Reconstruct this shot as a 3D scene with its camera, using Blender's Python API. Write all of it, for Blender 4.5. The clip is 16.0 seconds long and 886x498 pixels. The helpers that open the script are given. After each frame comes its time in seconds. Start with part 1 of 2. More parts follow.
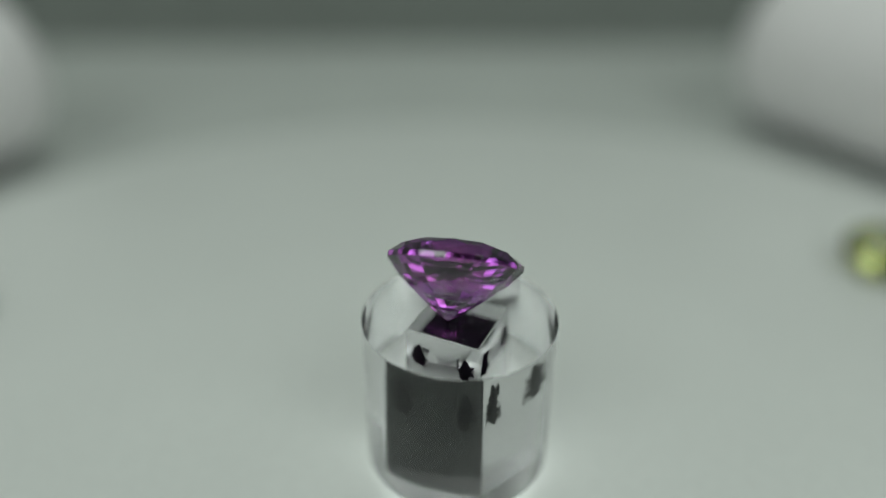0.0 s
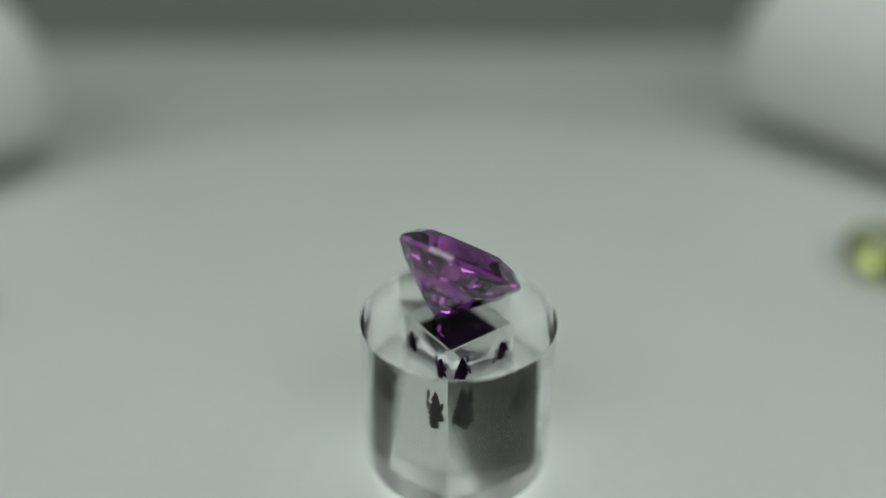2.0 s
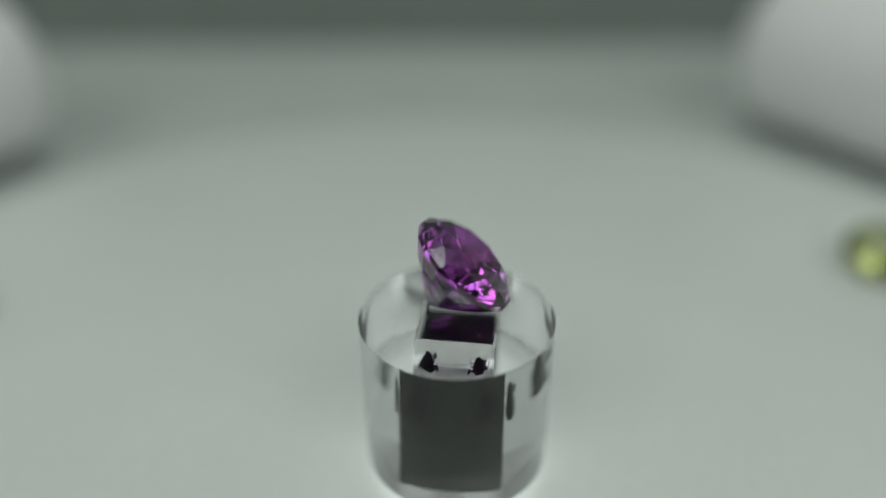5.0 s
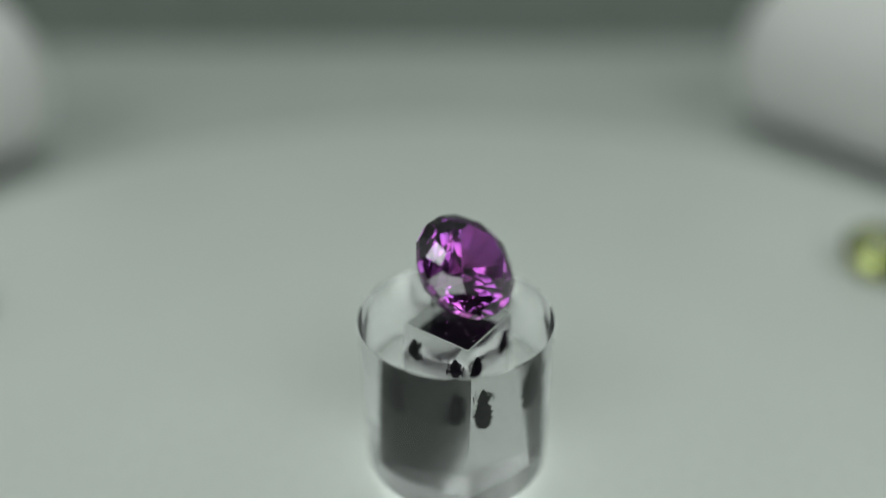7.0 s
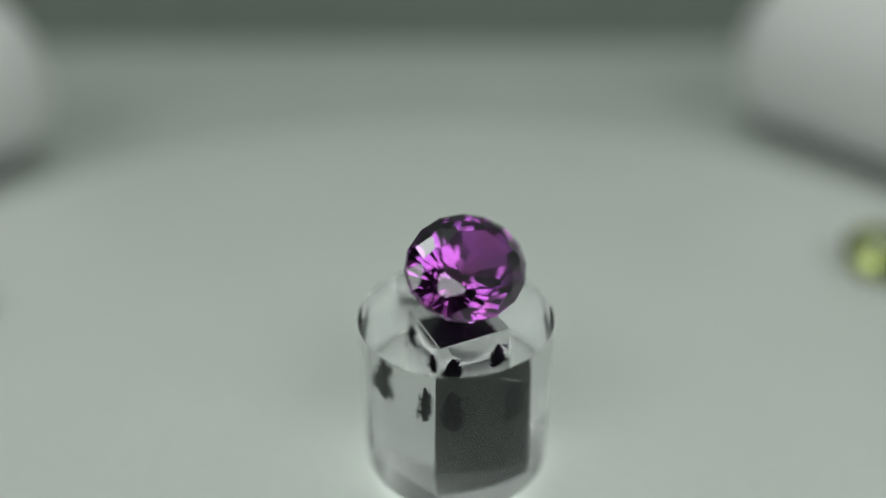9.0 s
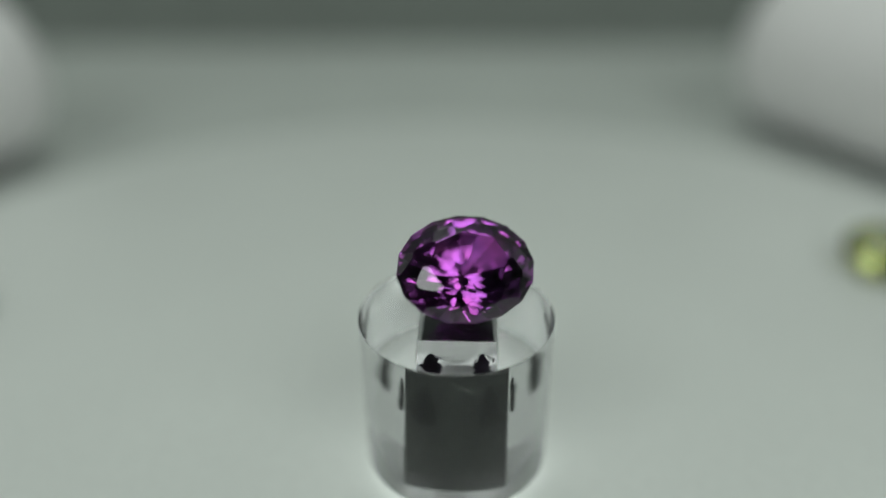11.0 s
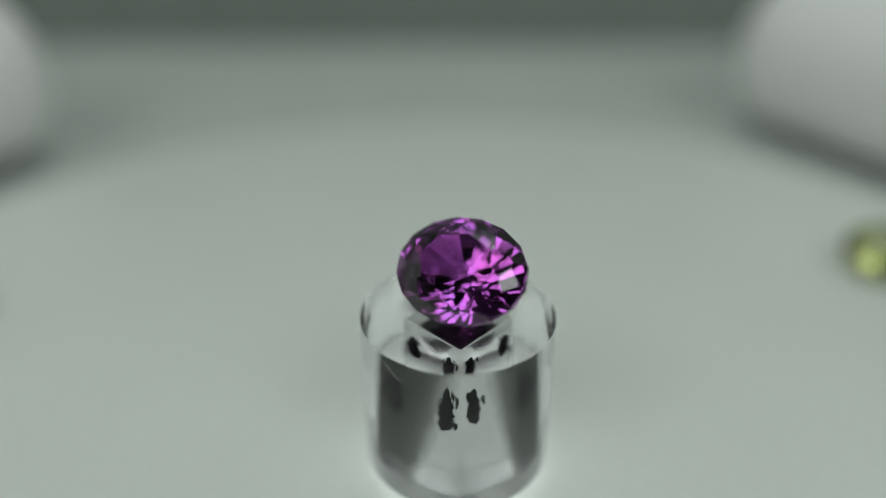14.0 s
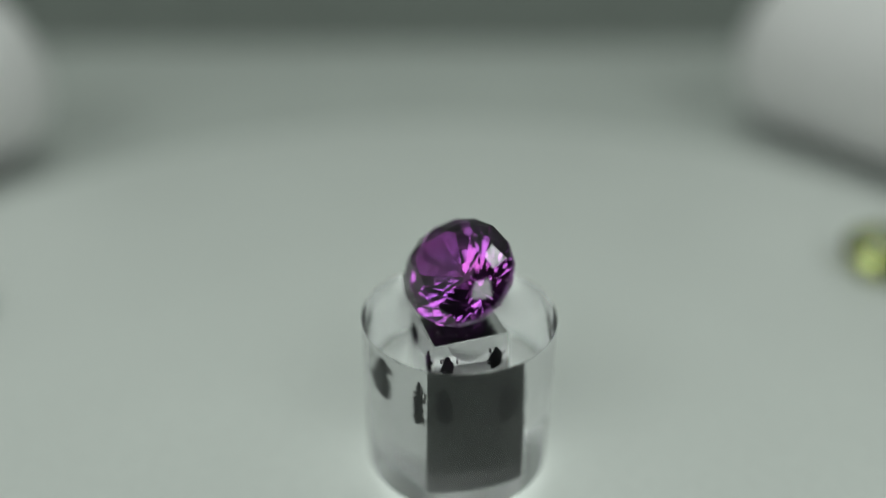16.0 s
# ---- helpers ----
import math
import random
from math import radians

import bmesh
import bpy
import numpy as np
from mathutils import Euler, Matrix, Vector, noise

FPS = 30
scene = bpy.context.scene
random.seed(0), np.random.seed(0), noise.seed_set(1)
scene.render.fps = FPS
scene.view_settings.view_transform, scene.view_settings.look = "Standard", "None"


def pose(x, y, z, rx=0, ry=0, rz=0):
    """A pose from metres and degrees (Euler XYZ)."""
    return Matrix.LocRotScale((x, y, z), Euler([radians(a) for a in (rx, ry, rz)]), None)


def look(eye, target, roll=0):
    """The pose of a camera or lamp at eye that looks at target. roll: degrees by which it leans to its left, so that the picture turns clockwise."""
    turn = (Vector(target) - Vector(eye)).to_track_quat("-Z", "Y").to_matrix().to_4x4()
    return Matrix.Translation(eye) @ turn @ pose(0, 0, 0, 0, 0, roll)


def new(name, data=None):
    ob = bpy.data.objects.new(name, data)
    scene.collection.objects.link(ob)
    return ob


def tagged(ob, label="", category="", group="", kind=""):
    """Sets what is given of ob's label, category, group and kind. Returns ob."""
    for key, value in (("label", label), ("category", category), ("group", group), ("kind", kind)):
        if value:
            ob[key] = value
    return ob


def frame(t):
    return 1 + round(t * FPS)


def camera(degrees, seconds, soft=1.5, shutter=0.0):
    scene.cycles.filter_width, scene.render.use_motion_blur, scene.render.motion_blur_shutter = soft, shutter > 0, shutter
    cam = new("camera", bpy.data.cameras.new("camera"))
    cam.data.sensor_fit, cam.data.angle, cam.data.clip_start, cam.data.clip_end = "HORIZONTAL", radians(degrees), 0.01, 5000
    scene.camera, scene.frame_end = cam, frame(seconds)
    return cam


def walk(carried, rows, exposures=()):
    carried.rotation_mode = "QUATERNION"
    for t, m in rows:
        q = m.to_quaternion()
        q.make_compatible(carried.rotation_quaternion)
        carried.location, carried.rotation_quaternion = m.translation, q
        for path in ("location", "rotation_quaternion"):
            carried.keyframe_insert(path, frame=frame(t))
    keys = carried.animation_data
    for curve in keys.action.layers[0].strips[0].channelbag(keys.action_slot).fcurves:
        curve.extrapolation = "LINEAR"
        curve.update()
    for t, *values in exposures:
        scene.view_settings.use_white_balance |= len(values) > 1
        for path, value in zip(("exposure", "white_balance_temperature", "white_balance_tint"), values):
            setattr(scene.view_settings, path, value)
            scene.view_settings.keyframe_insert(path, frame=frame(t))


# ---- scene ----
cam = camera(61.4, 16.0, soft=1.4)
cam.data.dof.use_dof = True
cam.data.dof.focus_distance = 0.0458
cam.data.dof.aperture_fstop = 6.6
CAM = pose(-0.0010, -0.03973, 0.04032, 60.0, 0, 0)
walk(cam, [(0.0, CAM), (16.0, CAM)], exposures=[(0.0, 0.0), (16.0, 0.0)])

MM = 0.001
H = 12.5 * MM          # pillar top above the disc
FOOT = 1.1 * MM        # gap below the acrylic, which is held up by its post
R = 6.35 * MM          # pillar radius

# ---- world and lamps ----
world = bpy.data.worlds.new("world")
scene.world = world
world.use_nodes = True
bg = world.node_tree.nodes["Background"]
bg.inputs["Color"].default_value = (0.80, 0.90, 0.84, 1)
bg.inputs["Strength"].default_value = 0.05


def area_lamp(name, eye, target, wide, high, watts, colour):
    data = bpy.data.lights.new(name, "AREA")
    data.shape, data.size, data.size_y = "RECTANGLE", wide, high
    data.energy, data.color = watts, colour
    ob = new(name, data)
    ob.matrix_world = look(eye, target)
    return ob


# two lamp panels stand before the disc on both sides
LAMP_TINT = (0.905, 1.0, 0.935)
for side in (-1, 1):
    area_lamp("panel_light", (side * 0.120, -0.120, 0.190), (0, 0.03, 0.01), 0.142, 0.116, 0.163, LAMP_TINT)
# unseen fill added overhead for the disc's far part and the rollers
area_lamp("top_light", (0.0, 0.085, 0.315), (0, 0.07, 0), 0.20, 0.05, 0.198, LAMP_TINT)


# ---- materials ----
def material(name, base, rough=0.5, metal=0.0, spec=0.5, grain=0.0, grain_scale=2000.0, bump=0.0):
    m = bpy.data.materials.new(name)
    m.use_nodes = True
    nt = m.node_tree
    b = nt.nodes["Principled BSDF"]
    b.inputs["Base Color"].default_value = (*base, 1)
    b.inputs["Roughness"].default_value = rough
    b.inputs["Metallic"].default_value = metal
    b.inputs["Specular IOR Level"].default_value = spec
    if grain or bump:
        co = nt.nodes.new("ShaderNodeTexCoord")
        n1 = nt.nodes.new("ShaderNodeTexNoise")
        n1.inputs["Scale"].default_value = grain_scale
        n1.inputs["Detail"].default_value = 6
        nt.links.new(co.outputs["Object"], n1.inputs["Vector"])
        n2 = nt.nodes.new("ShaderNodeTexNoise")
        n2.inputs["Scale"].default_value = grain_scale / 18
        nt.links.new(co.outputs["Object"], n2.inputs["Vector"])
        mul = nt.nodes.new("ShaderNodeMath")
        mul.operation = "MULTIPLY"
        nt.links.new(n1.outputs["Fac"], mul.inputs[0])
        nt.links.new(n2.outputs["Fac"], mul.inputs[1])
        ramp = nt.nodes.new("ShaderNodeMapRange")
        ramp.inputs["From Min"].default_value, ramp.inputs["From Max"].default_value = 0.1, 0.45
        ramp.inputs["To Min"].default_value, ramp.inputs["To Max"].default_value = 1 - grain, 1 + grain
        nt.links.new(mul.outputs[0], ramp.inputs["Value"])
        mix = nt.nodes.new("ShaderNodeVectorMath")
        mix.operation = "SCALE"
        mix.inputs[0].default_value = base
        nt.links.new(ramp.outputs[0], mix.inputs["Scale"])
        nt.links.new(mix.outputs[0], b.inputs["Base Color"])
        if bump:
            bp = nt.nodes.new("ShaderNodeBump")
            bp.inputs["Strength"].default_value = bump
            bp.inputs["Distance"].default_value = 0.00005
            nt.links.new(n1.outputs["Fac"], bp.inputs["Height"])
            nt.links.new(bp.outputs[0], b.inputs["Normal"])
    return m


def glass(name, colour, ior, rough=0.0):
    m = bpy.data.materials.new(name)
    m.use_nodes = True
    nt = m.node_tree
    nt.nodes.remove(nt.nodes["Principled BSDF"])
    g = nt.nodes.new("ShaderNodeBsdfGlass")
    g.inputs["Color"].default_value = (*colour, 1)
    g.inputs["IOR"].default_value = ior
    g.inputs["Roughness"].default_value = rough
    nt.links.new(g.outputs[0], nt.nodes["Material Output"].inputs["Surface"])
    return m


def gem_glass(name, colour, ior, sheen=(1, 1, 1), flash_hue=None):
    """A cut stone; a second colour in noise patches paints the hue shifts of refracted light."""
    m = bpy.data.materials.new(name)
    m.use_nodes = True
    nt = m.node_tree
    b = nt.nodes["Principled BSDF"]
    b.inputs["Base Color"].default_value = (*colour, 1)
    b.inputs["Roughness"].default_value = 0.0
    b.inputs["IOR"].default_value = ior
    b.inputs["Transmission Weight"].default_value = 1.0
    b.inputs["Specular Tint"].default_value = (*sheen, 1)
    if flash_hue:
        co = nt.nodes.new("ShaderNodeTexCoord")
        n1 = nt.nodes.new("ShaderNodeTexNoise")
        n1.inputs["Scale"].default_value = 330
        n1.inputs["Detail"].default_value = 2
        ramp = nt.nodes.new("ShaderNodeValToRGB")
        ramp.color_ramp.elements[0].position, ramp.color_ramp.elements[0].color = 0.38, (*colour, 1)
        ramp.color_ramp.elements[1].position, ramp.color_ramp.elements[1].color = 0.62, (*flash_hue, 1)
        nt.links.new(co.outputs["Object"], n1.inputs["Vector"])
        nt.links.new(n1.outputs["Fac"], ramp.inputs["Fac"])
        nt.links.new(ramp.outputs["Color"], b.inputs["Base Color"])
    return m


WHITE = material("white_disc_plastic", (0.72, 0.74, 0.72), 0.45, grain=0.03, grain_scale=900)
TABLE = material("white_table", (0.53, 0.555, 0.535), 0.6, grain=0.06, grain_scale=300)
REFLECTOR = material("white_reflector", (0.74, 0.76, 0.74), 0.8, grain=0.05, grain_scale=60)
GREY = material("grey_top_card", (0.08, 0.083, 0.08), 0.8, grain=0.05, grain_scale=90)
BACK = material("grey_back_panel", (0.235, 0.257, 0.24), 0.7, grain=0.08, grain_scale=90)
DARK_CARD = material("dark_card", (0.04, 0.042, 0.04), 0.8, grain=0.1, grain_scale=200)
SATIN = material("white_lilac_plastic", (0.86, 0.835, 0.845), 0.4, grain=0.03, grain_scale=400)
BLACK = material("black_post", (0.005, 0.006, 0.006), 0.9, spec=0.0, grain=0.3, grain_scale=4000)
SMEAR = material("dark_glue", (0.005, 0.005, 0.006), 0.9, spec=0.0, grain=0.4, grain_scale=6000)
DUST = material("pale_dust", (0.6, 0.6, 0.58), 0.9, grain=0.1, grain_scale=9000)
ACRYLIC = glass("clear_acrylic", (0.915, 0.914, 0.919), 1.49)
# the bluish second colour paints play of light into the stone
PURPLE = gem_glass("purple_stone", (0.36, 0.062, 0.33), 1.85, (0.94, 0.90, 0.94), flash_hue=(0.27, 0.066, 0.38))
# added prop, tinted for the darkness under the stone's point
BEAD = glass("dark_bead", (0.30, 0.26, 0.31), 1.45, 0.2)
GROUND = glass("ground_acrylic", (0.99, 0.99, 0.99), 1.49, 0.5)
PERIDOT = gem_glass("peridot", (0.47, 0.51, 0.20), 1.66)
SMOKY = gem_glass("smoky_stone", (0.6, 0.58, 0.6), 1.55)


# ---- building helpers ----
def part(name, bm, mat, parent=None, label="", smooth=False):
    me = bpy.data.meshes.new(name)
    bm.normal_update()
    bm.to_mesh(me)
    bm.free()
    me.materials.append(mat)
    for p in me.polygons:
        p.use_smooth = smooth
    ob = new(name, me)
    if parent is not None:
        ob.parent = parent
    return tagged(ob, label=label)


def box(bm, x0, x1, y0, y1, z0, z1):
    v = [bm.verts.new((x, y, z)) for z in (z0, z1) for x, y in ((x0, y0), (x1, y0), (x1, y1), (x0, y1))]
    for f in ((3, 2, 1, 0), (4, 5, 6, 7), (0, 1, 5, 4), (1, 2, 6, 5), (2, 3, 7, 6), (3, 0, 4, 7)):
        bm.faces.new([v[i] for i in f])


def lathe(profile, n=96):
    """A closed turned body from (radius, z) rows, bottom to top; both ends are capped."""
    bm = bmesh.new()
    rings = [[bm.verts.new((r * math.cos(2 * math.pi * i / n), r * math.sin(2 * math.pi * i / n), z)) for i in range(n)]
             for r, z in profile]
    for a, b in zip(rings, rings[1:]):
        for i in range(n):
            j = (i + 1) % n
            bm.faces.new((a[i], a[j], b[j], b[i]))
    bm.faces.new(rings[0][::-1])
    bm.faces.new(rings[-1])
    return bm


def smooth_by_angle(ob, degrees=30):
    me = ob.data
    for p in me.polygons:
        p.use_smooth = True
    me.set_sharp_from_angle(angle=radians(degrees))


# ---- setting ----
TOP = -0.7 * MM       # the table's top lies a little under the disc's


def slab(name, x0, x1, y0, y1, z0, z1, mat, label, category):
    bm = bmesh.new()
    box(bm, x0, x1, y0, y1, z0, z1)
    return tagged(part(name, bm, mat), label, category, kind="structure")


def build_setting():
    slab("table", -0.26, 0.26, -0.36, 0.23, -0.022, TOP, TABLE, "pale matt table top under the white disc", "table")
    # added panel; its grey makes the background darker towards the top
    slab("card_back", -0.22, 0.22, 0.116, 0.120, TOP, 0.324, BACK, "grey matt panel added behind the white disc, darkening the background", "panel")
    # unseen side panels, added: white ones reflect light, dark ones deepen reflections
    for name, x0, x1 in (("card_left", -0.224, -0.2205), ("card_right", 0.2205, 0.224)):
        slab(name, x0, x1, 0.0, 0.204, TOP, 0.324, REFLECTOR, "white matt panel out of view, added beside the disc to reflect light", "panel")
        slab(name, x0, x1, -0.34, -0.0005, TOP, 0.324, DARK_CARD, "dark matt panel out of view, added for dark reflections", "panel")
    # top and front are closed by added unseen panels that keep reflections dark
    slab("card_top", -0.224, 0.224, -0.34, 0.204, 0.3245, 0.328, GREY, "grey matt panel out of view, added above the disc for dark reflections", "panel")
    slab("card_front", -0.22, 0.22, -0.34, -0.336, TOP, 0.3245, DARK_CARD, "dark matt panel out of view, added for dark reflections", "panel")


def build_disc():
    rr, t = 70.4 * MM, -TOP
    prof = [(rr - 0.1 * MM, -t), (rr, -t + 0.1 * MM), (rr, -0.4 * MM), (rr - 0.2 * MM, -0.15 * MM), (rr - 0.8 * MM, 0)]
    ob = part("display_disc", lathe(prof, 160), WHITE)
    smooth_by_angle(ob, 50)
    tagged(ob, "round white satin plastic display disc on the table", "turntable")


build_setting()
build_disc()


# ---- the pillar with its square socket ----
CAV, CAV_HIGH, CAV_LOW = 4.84 * MM, 5.0 * MM, 5.35 * MM   # socket side at its roof, below the chamfer, at its foot
LID = 0.6 * MM        # acrylic above the socket
RECESS = 1.1 * MM     # the post ends below the socket's roof
LEAN_TO = radians(234.7)   # the cylinder leans a little off its axis


def build_pillar():
    root = tagged(new("gem_stand"), "clear acrylic cylinder with black square post, on white disc", "display stand", kind="thing")
    n = 128
    bm = bmesh.new()
    prof = [(R - 0.30 * MM, FOOT), (R, FOOT + 0.30 * MM),
            (R, H - 0.035 * MM), (R - 0.035 * MM, H)]
    rings = [[bm.verts.new((r * math.cos(2 * math.pi * i / n), r * math.sin(2 * math.pi * i / n), z)) for i in range(n)]
             for r, z in prof]
    for a, b in zip(rings, rings[1:]):
        for i in range(n):
            j = (i + 1) % n
            bm.faces.new((a[i], a[j], b[j], b[i]))
    bm.faces.new(rings[-1])
    lean = Matrix.Rotation(radians(0.8), 4, Vector((-math.sin(LEAN_TO), math.cos(LEAN_TO), 0)))
    bmesh.ops.transform(bm, matrix=lean, verts=bm.verts[:])
    quad = ((1, 1), (-1, 1), (-1, -1), (1, -1))
    levels = [[bm.verts.new((x * c / 2, y * c / 2, z)) for x, y in quad]
              for c, z in ((CAV_LOW, FOOT), (CAV_HIGH, H - LID - 0.16 * MM), (CAV, H - LID))]
    for low, top in zip(levels, levels[1:]):
        for i in range(4):
            j = (i + 1) % 4
            bm.faces.new((low[i], top[i], top[j], low[j]))
    bm.faces.new(levels[-1][::-1])
    low = levels[0]
    q = n // 4
    ring = rings[0]
    for i in range(4):
        j = (i + 1) % 4
        arc = [ring[(q * i + q // 2 + k) % n] for k in range(q + 1)]
        bm.faces.new([low[i], low[j]] + arc[::-1])
    body = part("body", bm, ACRYLIC, root, "clear polished acrylic cylinder")
    body.visible_shadow = False
    body.data.materials.append(GROUND)
    for p in body.data.polygons:
        if p.normal.z < -0.9 and p.center.z < FOOT + 0.0003:
            p.material_index = 1
    smooth_by_angle(body, 30)
    bm = bmesh.new()
    rows = []
    for c, z in ((CAV_LOW - 0.2 * MM, 0.00002), (CAV_LOW - 0.2 * MM, FOOT), (CAV_HIGH - 0.2 * MM, H - LID - RECESS - 0.1 * MM), (CAV_HIGH - 0.36 * MM, H - LID - RECESS)):
        rows.append([bm.verts.new((x * c / 2, y * c / 2, z)) for x, y in quad])
    for low_r, top_r in zip(rows, rows[1:]):
        for i in range(4):
            j = (i + 1) % 4
            bm.faces.new((low_r[i], low_r[j], top_r[j], top_r[i]))
    bm.faces.new(rows[0][::-1])
    bm.faces.new(rows[-1])
    bmesh.ops.bevel(bm, geom=[e for e in bm.edges if abs(e.verts[0].co.z - e.verts[1].co.z) > 1e-5], offset=0.06 * MM, segments=2, affect="EDGES")
    bmesh.ops.recalc_face_normals(bm, faces=bm.faces[:])
    part("post", bm, BLACK, root, "square black post")
    rng = random.Random(4)
    slope = (CAV_LOW - CAV_HIGH) / 2 / (H - LID)
    for side in range(4):
        for sx in (-1, 1):
            bm = bmesh.new()
            wide = rng.uniform(0.48, 0.74)
            top = H / MM - 2.3 - rng.uniform(0.0, 0.5)
            foot = H / MM - 5.4 - rng.uniform(0.0, 0.8)
            # a flame-shaped daub with a ragged outline, cut slantwise at its foot, and a few loose streaks
            strips = [(sx * 1.62, wide, top, foot, 22)]
            for k in range(11):
                z0 = rng.uniform(foot + 1.0, top + 0.15)
                strips.append((sx * 1.62 + rng.uniform(-1.25, 1.25) * wide, rng.uniform(0.02, 0.08), z0, z0 - rng.uniform(0.5, 1.3), 7))
            for layer, (x0, half, z0, z1, k) in enumerate(strips):
                left, right = [], []
                for i in range(k + 1):
                    u = i / k
                    w = half * min(1.0, 0.12 + 1.5 * u ** 0.8) * (1 if u < 0.8 else 1 - 2.4 * (u - 0.8))
                    z = z0 + (z1 - z0) * u
                    left.append((x0 - w * rng.uniform(0.6, 1.15), z + (0.35 * u if sx < 0 else 0)))
                    right.append((x0 + w * rng.uniform(0.6, 1.15), z + (0.35 * u if sx > 0 else 0)))
                skin = 0.02 + 0.004 * layer
                rows = []
                for (xl, zl), (xr, zr) in zip(left, right):
                    row = []
                    for deep in (0.0, 0.01):
                        for x, z in ((xl, zl), (xr, zr)):
                            row.append(bm.verts.new((x * MM, -(CAV_LOW / 2 - slope * z * MM + (skin + deep) * MM), z * MM)))
                    rows.append(row)
                for p, q in zip(rows, rows[1:]):
                    for i, j in ((0, 1), (1, 3), (3, 2), (2, 0)):
                        bm.faces.new((p[i], p[j], q[j], q[i]))
                for row in (rows[0], rows[-1]):
                    bm.faces.new((row[0], row[1], row[3], row[2]))
            bmesh.ops.recalc_face_normals(bm, faces=bm.faces[:])
            bmesh.ops.transform(bm, matrix=Matrix.Rotation(math.pi / 2 * side, 4, "Z"), verts=bm.verts[:])
            part("glue_smear", bm, SMEAR, root, "dark ragged glue smear")
    top_z = H - LID - RECESS
    for i in range(9):
        bm = bmesh.new()
        r = rng.uniform(0.02, 0.05) * MM
        bmesh.ops.create_icosphere(bm, subdivisions=1, radius=r)
        bmesh.ops.scale(bm, vec=(rng.uniform(0.7, 1.6), rng.uniform(0.7, 1.3), 0.6), verts=bm.verts[:])
        o = part("dust_speck", bm, DUST, root, "pale dust speck")
        o.location = (rng.uniform(-1.8, 1.8) * MM, rng.uniform(-1.8, 1.8) * MM, top_z + 0.5 * r)
    bm = bmesh.new()
    hair, k = [], 16
    for i in range(k + 1):
        u = i / k
        w = radians(7.8 - 9 + 20 * u + 3 * math.sin(5 * u))
        z = H - (0.45 + 1.0 * u + 0.35 * math.sin(4.2 * u)) * MM
        c = Vector(((R + 0.03 * MM) * math.cos(w), (R + 0.03 * MM) * math.sin(w), z)) + Vector((math.cos(LEAN_TO), math.sin(LEAN_TO), 0)) * 0.013 * z
        e = 0.013 * MM
        hair.append([bm.verts.new(c + Vector(d) * e) for d in ((math.cos(w), math.sin(w), 0), (-math.sin(w), math.cos(w), 0.6), (math.sin(w), -math.cos(w), -0.6))])
    for p, q in zip(hair, hair[1:]):
        for i in range(3):
            bm.faces.new((p[i], p[(i + 1) % 3], q[(i + 1) % 3], q[i]))
    bm.faces.new(hair[0])
    bm.faces.new(hair[-1])
    bmesh.ops.recalc_face_normals(bm, faces=bm.faces[:])
    part("fibre", bm, DUST, root, "fine pale fibre")
    return root


pillar = build_pillar()


# ---- stones ----
def brilliant(n, a, b, table, crown, girdle, pavilion, seed=3):
    """An oval brilliant: semi-axes a, b; table ratio; heights. Its girdle's middle lies in z = 0."""
    bm = bmesh.new()
    rng = random.Random(seed)

    def ring(k, turn, r, z, jit=0.0):
        out = []
        for i in range(k):
            w = 2 * math.pi * (i + turn) / k
            rr = r * (1 + rng.uniform(-jit, jit))
            out.append(bm.verts.new((a * rr * math.cos(w), b * rr * math.sin(w), z)))
        return out
    g = girdle / 2
    ring(n, 0.5, table / math.cos(math.pi / n), g + crown)
    ring(n, 0.0, 0.81, g + crown * 0.62, 0.012)
    ring(2 * n, 0.0, 1, g)
    ring(2 * n, 0.0, 1, -g)
    ring(2 * n, 0.5, 0.72, -g - pavilion * 0.33, 0.008)
    ring(n, 0.5, 0.26, -g - pavilion * 0.768, 0.03)
    ring(4, 0.5, 0.03, -g - pavilion)
    bmesh.ops.convex_hull(bm, input=bm.verts[:])
    bmesh.ops.dissolve_limit(bm, angle_limit=radians(0.6), verts=bm.verts[:], edges=bm.edges[:])
    bmesh.ops.recalc_face_normals(bm, faces=bm.faces[:])
    return bm


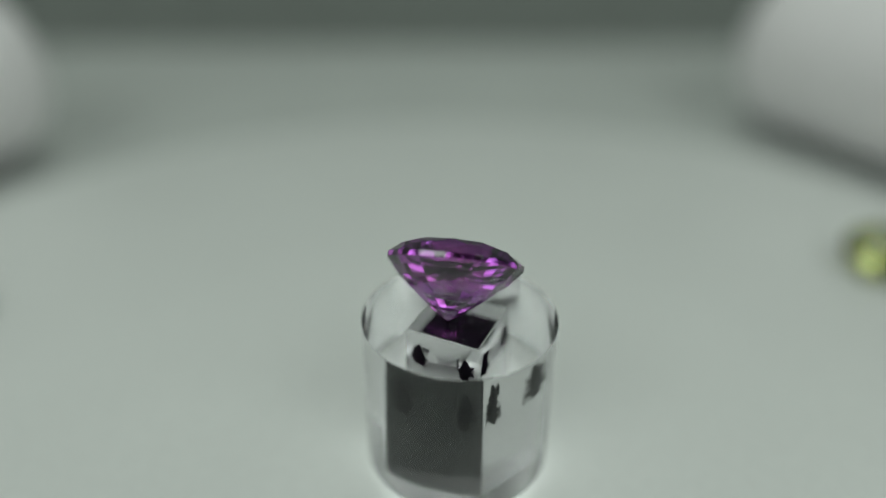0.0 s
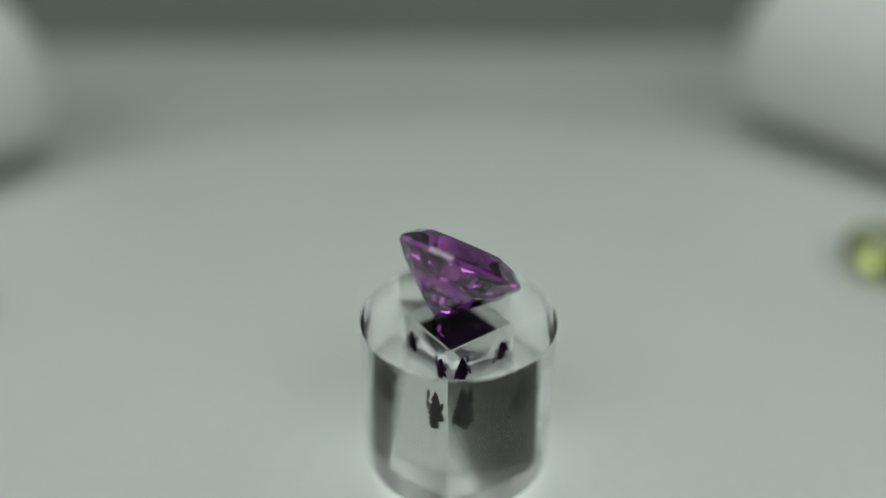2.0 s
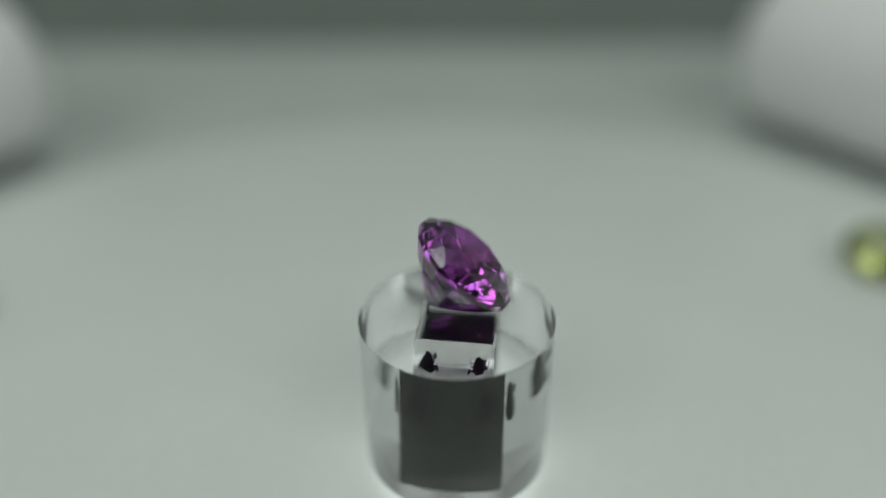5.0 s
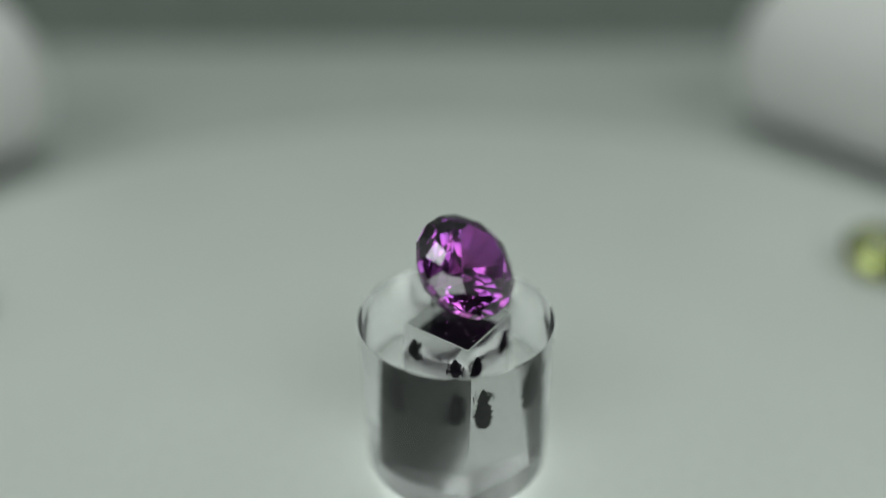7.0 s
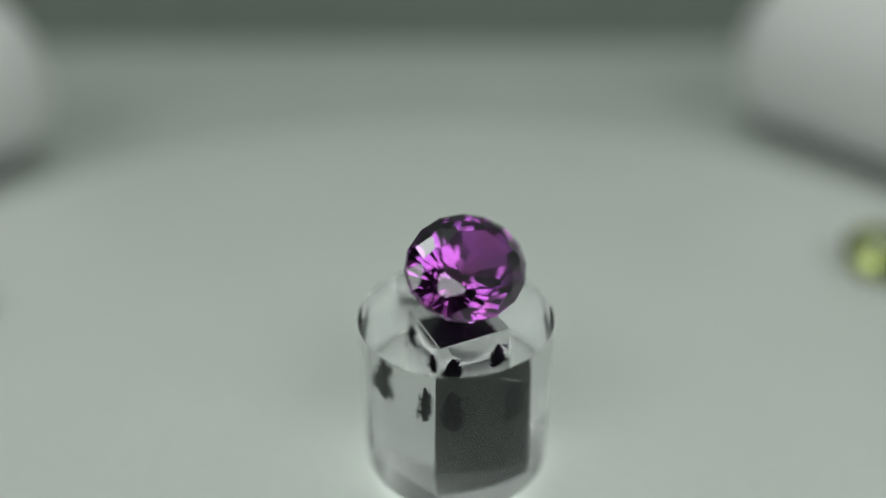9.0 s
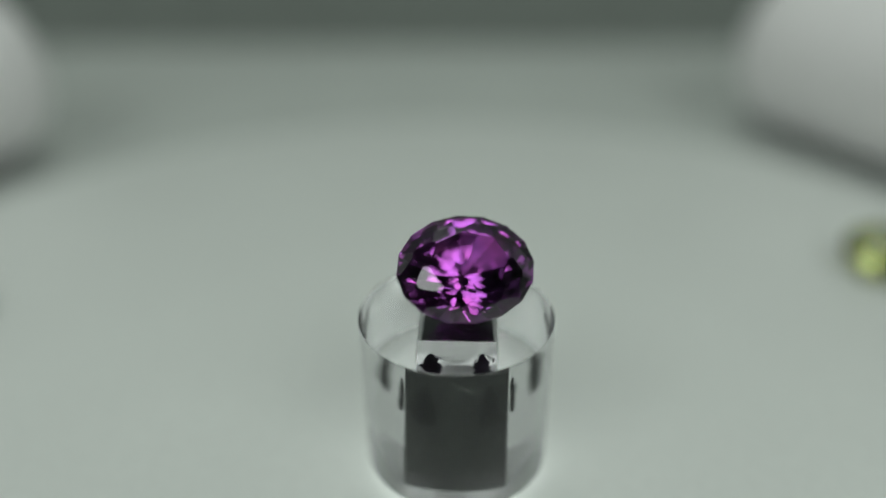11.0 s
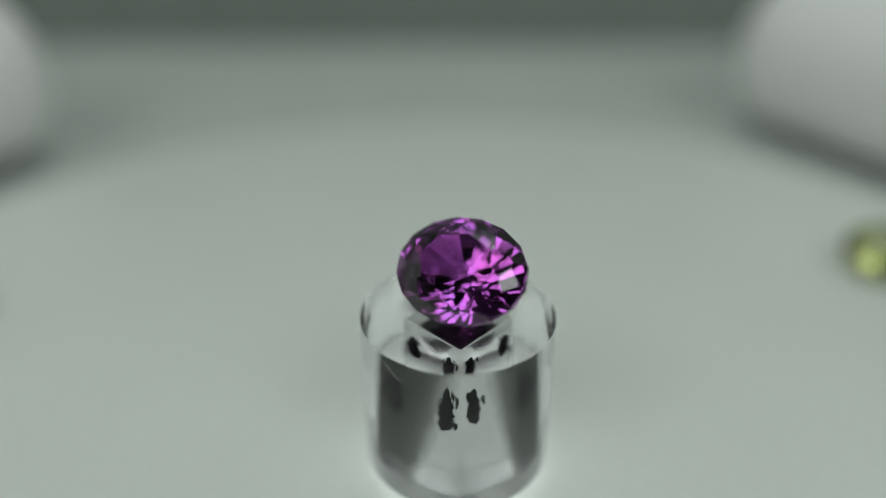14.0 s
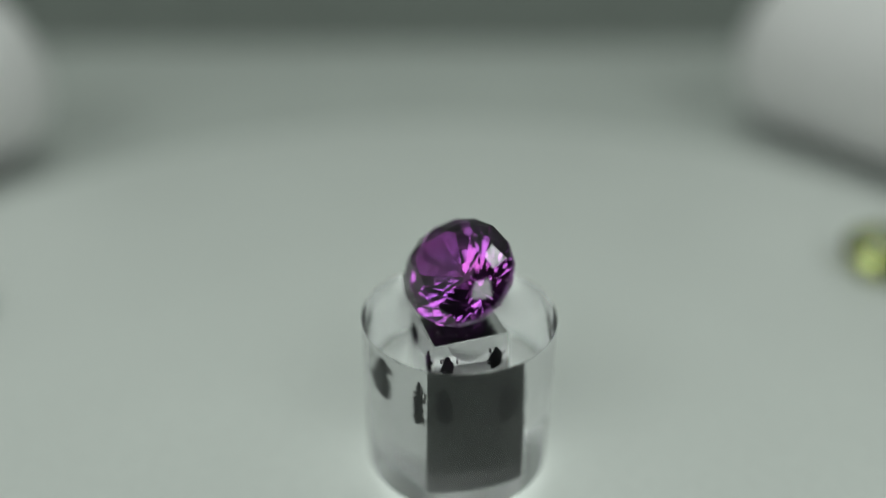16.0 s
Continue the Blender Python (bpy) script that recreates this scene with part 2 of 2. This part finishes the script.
def faceted(a, b, unit, cuts, girdle):
    """A stone cut by planes: rows of (count, turn, radius, height, slope in degrees), worked on a unit circle and then drawn out to the semi-axes a, b."""
    normals, offsets = [], []
    for count, turn, r, z, slope in cuts:
        for i in range(count):
            w = 2 * math.pi * (i + turn) / count
            k = math.sin(radians(abs(slope)))
            nrm = (k * math.cos(w), k * math.sin(w), math.copysign(math.cos(radians(slope)), slope))
            if count == 1:
                nrm = (0, 0, 1)
            shift = girdle / 2 / unit * (1 if slope > 0 else -1)
            normals.append(nrm)
            offsets.append(k * r + nrm[2] * (z + shift))
    for i in range(16):
        w = 2 * math.pi * (i + 0.5) / 16
        normals.append((math.cos(w), math.sin(w), 0))
        offsets.append(0.985)
    nrm, off = np.array(normals), np.array(offsets)
    bm = bmesh.new()
    seen = set()
    count = len(off)
    i, j = np.triu_indices(count, 1)
    for k in range(count):
        pick = j < k
        m = np.stack([nrm[i[pick]], nrm[j[pick]], np.broadcast_to(nrm[k], (pick.sum(), 3))], axis=1)
        if not len(m):
            continue
        good = np.abs(np.linalg.det(m)) > 1e-7
        rhs = np.stack([off[i[pick]], off[j[pick]], np.full(pick.sum(), off[k])], axis=1)[good]
        pts = np.linalg.solve(m[good], rhs[..., None])[..., 0]
        for p in pts[(pts @ nrm.T <= off + 1e-7).all(axis=1)]:
            key = tuple(np.round(p, 4))
            if key not in seen:
                seen.add(key)
                bm.verts.new((p[0] * a, p[1] * b, p[2] * unit))
    bmesh.ops.convex_hull(bm, input=bm.verts[:])
    bmesh.ops.dissolve_limit(bm, angle_limit=radians(0.4), verts=bm.verts[:], edges=bm.edges[:])
    bmesh.ops.recalc_face_normals(bm, faces=bm.faces[:])
    return bm


GEM_CUTS = (
    (1, 0.0, 0.0, 0.268, 1.0),        # table
    (8, 0.5, 0.56, 0.257, 20.0),      # star facets
    (8, 0.0, 1.00, 0.020, 32.5),      # crown mains
    (16, 0.5, 0.985, 0.0, 41.5),      # upper girdle facets
    (16, 0.5, 0.985, 0.0, -51.5),     # lower girdle facets
    (16, 0.5, 0.78, -0.258, -42.0),   # pavilion mains
    (8, 0.5, 0.24, -0.744, -36.0),    # culet facets
)
gem = tagged(part("gemstone", faceted(4.34 * MM, 3.54 * MM, 3.9 * MM, GEM_CUTS, 0.34 * MM), PURPLE),
             "oval faceted purple gemstone lying tilted on the clear pillar", "gemstone")
GEM_REST = Matrix.Translation((0.29 * MM, 0.43 * MM, H + 3.64 * MM)) @ pose(0, 0, 0, 0, 0, 104.2) @ pose(0, 0, 0, 38.4, 0, 0)


def build_bead():
    """Adds a thin dark bead that props the stone's point above the pillar's top."""
    tip = GEM_REST @ Vector((0, 0, min(v.co.z for v in gem.data.vertices)))
    h = tip.z - H - 0.00002
    prof = [(0.20 * MM, 0), (0.14 * MM, 0.10 * h), (0.09 * MM, 0.35 * h), (0.08 * MM, 0.75 * h), (0.10 * MM, h)]
    ob = part("prop_bead", lathe(prof, 24), BEAD, pillar, "tiny dark bead added to prop the stone")
    smooth_by_angle(ob, 50)
    ob.location = (tip.x, tip.y, H + 0.00001)


build_bead()

def settle_on_disc(ob, x, y, turn, tilt):
    """Lays a stone on its pavilion on the disc."""
    m = pose(x, y, 0, 0, 0, turn) @ pose(0, 0, 0, tilt, 0, 0)
    ob.matrix_world = Matrix.Translation((0, 0, 0.00001 - min((m @ v.co).z for v in ob.data.vertices))) @ m


peridot = tagged(part("gemstone", brilliant(8, 3.9 * MM, 3.4 * MM, 0.50, 1.2 * MM, 0.3 * MM, 2.7 * MM), PERIDOT),
                 "yellow-green faceted peridot lying tilted on the white disc", "gemstone")
settle_on_disc(peridot, 0.0436, 0.0253, -40, 24)
smoky = tagged(part("gemstone", brilliant(8, 3.3 * MM, 2.8 * MM, 0.56, 1.0 * MM, 0.16 * MM, 2.2 * MM), SMOKY),
               "pale grey faceted stone lying on the white disc", "gemstone")
settle_on_disc(smoky, -0.0466, 0.0163, 30, 36)


def rounded_block(name, length, radius):
    prof = []
    for i in range(10):
        a = math.pi / 2 * i / 9
        prof.append((radius * (0.35 + 0.65 * math.sin(a)), radius * 0.65 * (1 - math.cos(a))))
    prof += [(rr, length - z) for rr, z in prof[::-1]]
    ob = part(name, lathe(prof, 64), SATIN)
    smooth_by_angle(ob, 40)
    return ob


for x, y, dx, dy in ((0.0492, 0.0752, 0.5, -0.87), (-0.0606, 0.0628, -0.42, -0.9)):
    ob = rounded_block("roller", 0.06, 0.0120)
    tagged(ob, "white rounded plastic cylinder lying beside the disc", "cylinder", group="white cylinders beside the disc")
    ob.matrix_world = look((x, y, TOP + 0.0120), (x - dx, y - dy, TOP + 0.0120))


# ---- movement ----
def turn_at(t):
    return -14.37 * (t - 4.60) - 1.5 + 0.6 * max(0.0, t - 9.5)   # it slows a little towards the end


def motions():
    rows, gem_rows = [], []
    for k in range(17):
        m = pose(0, 0, 0, 0, 0, turn_at(k))
        rows.append((k, m))
        gem_rows.append((k, m @ GEM_REST))
    walk(pillar, rows)
    walk(gem, gem_rows)


motions()
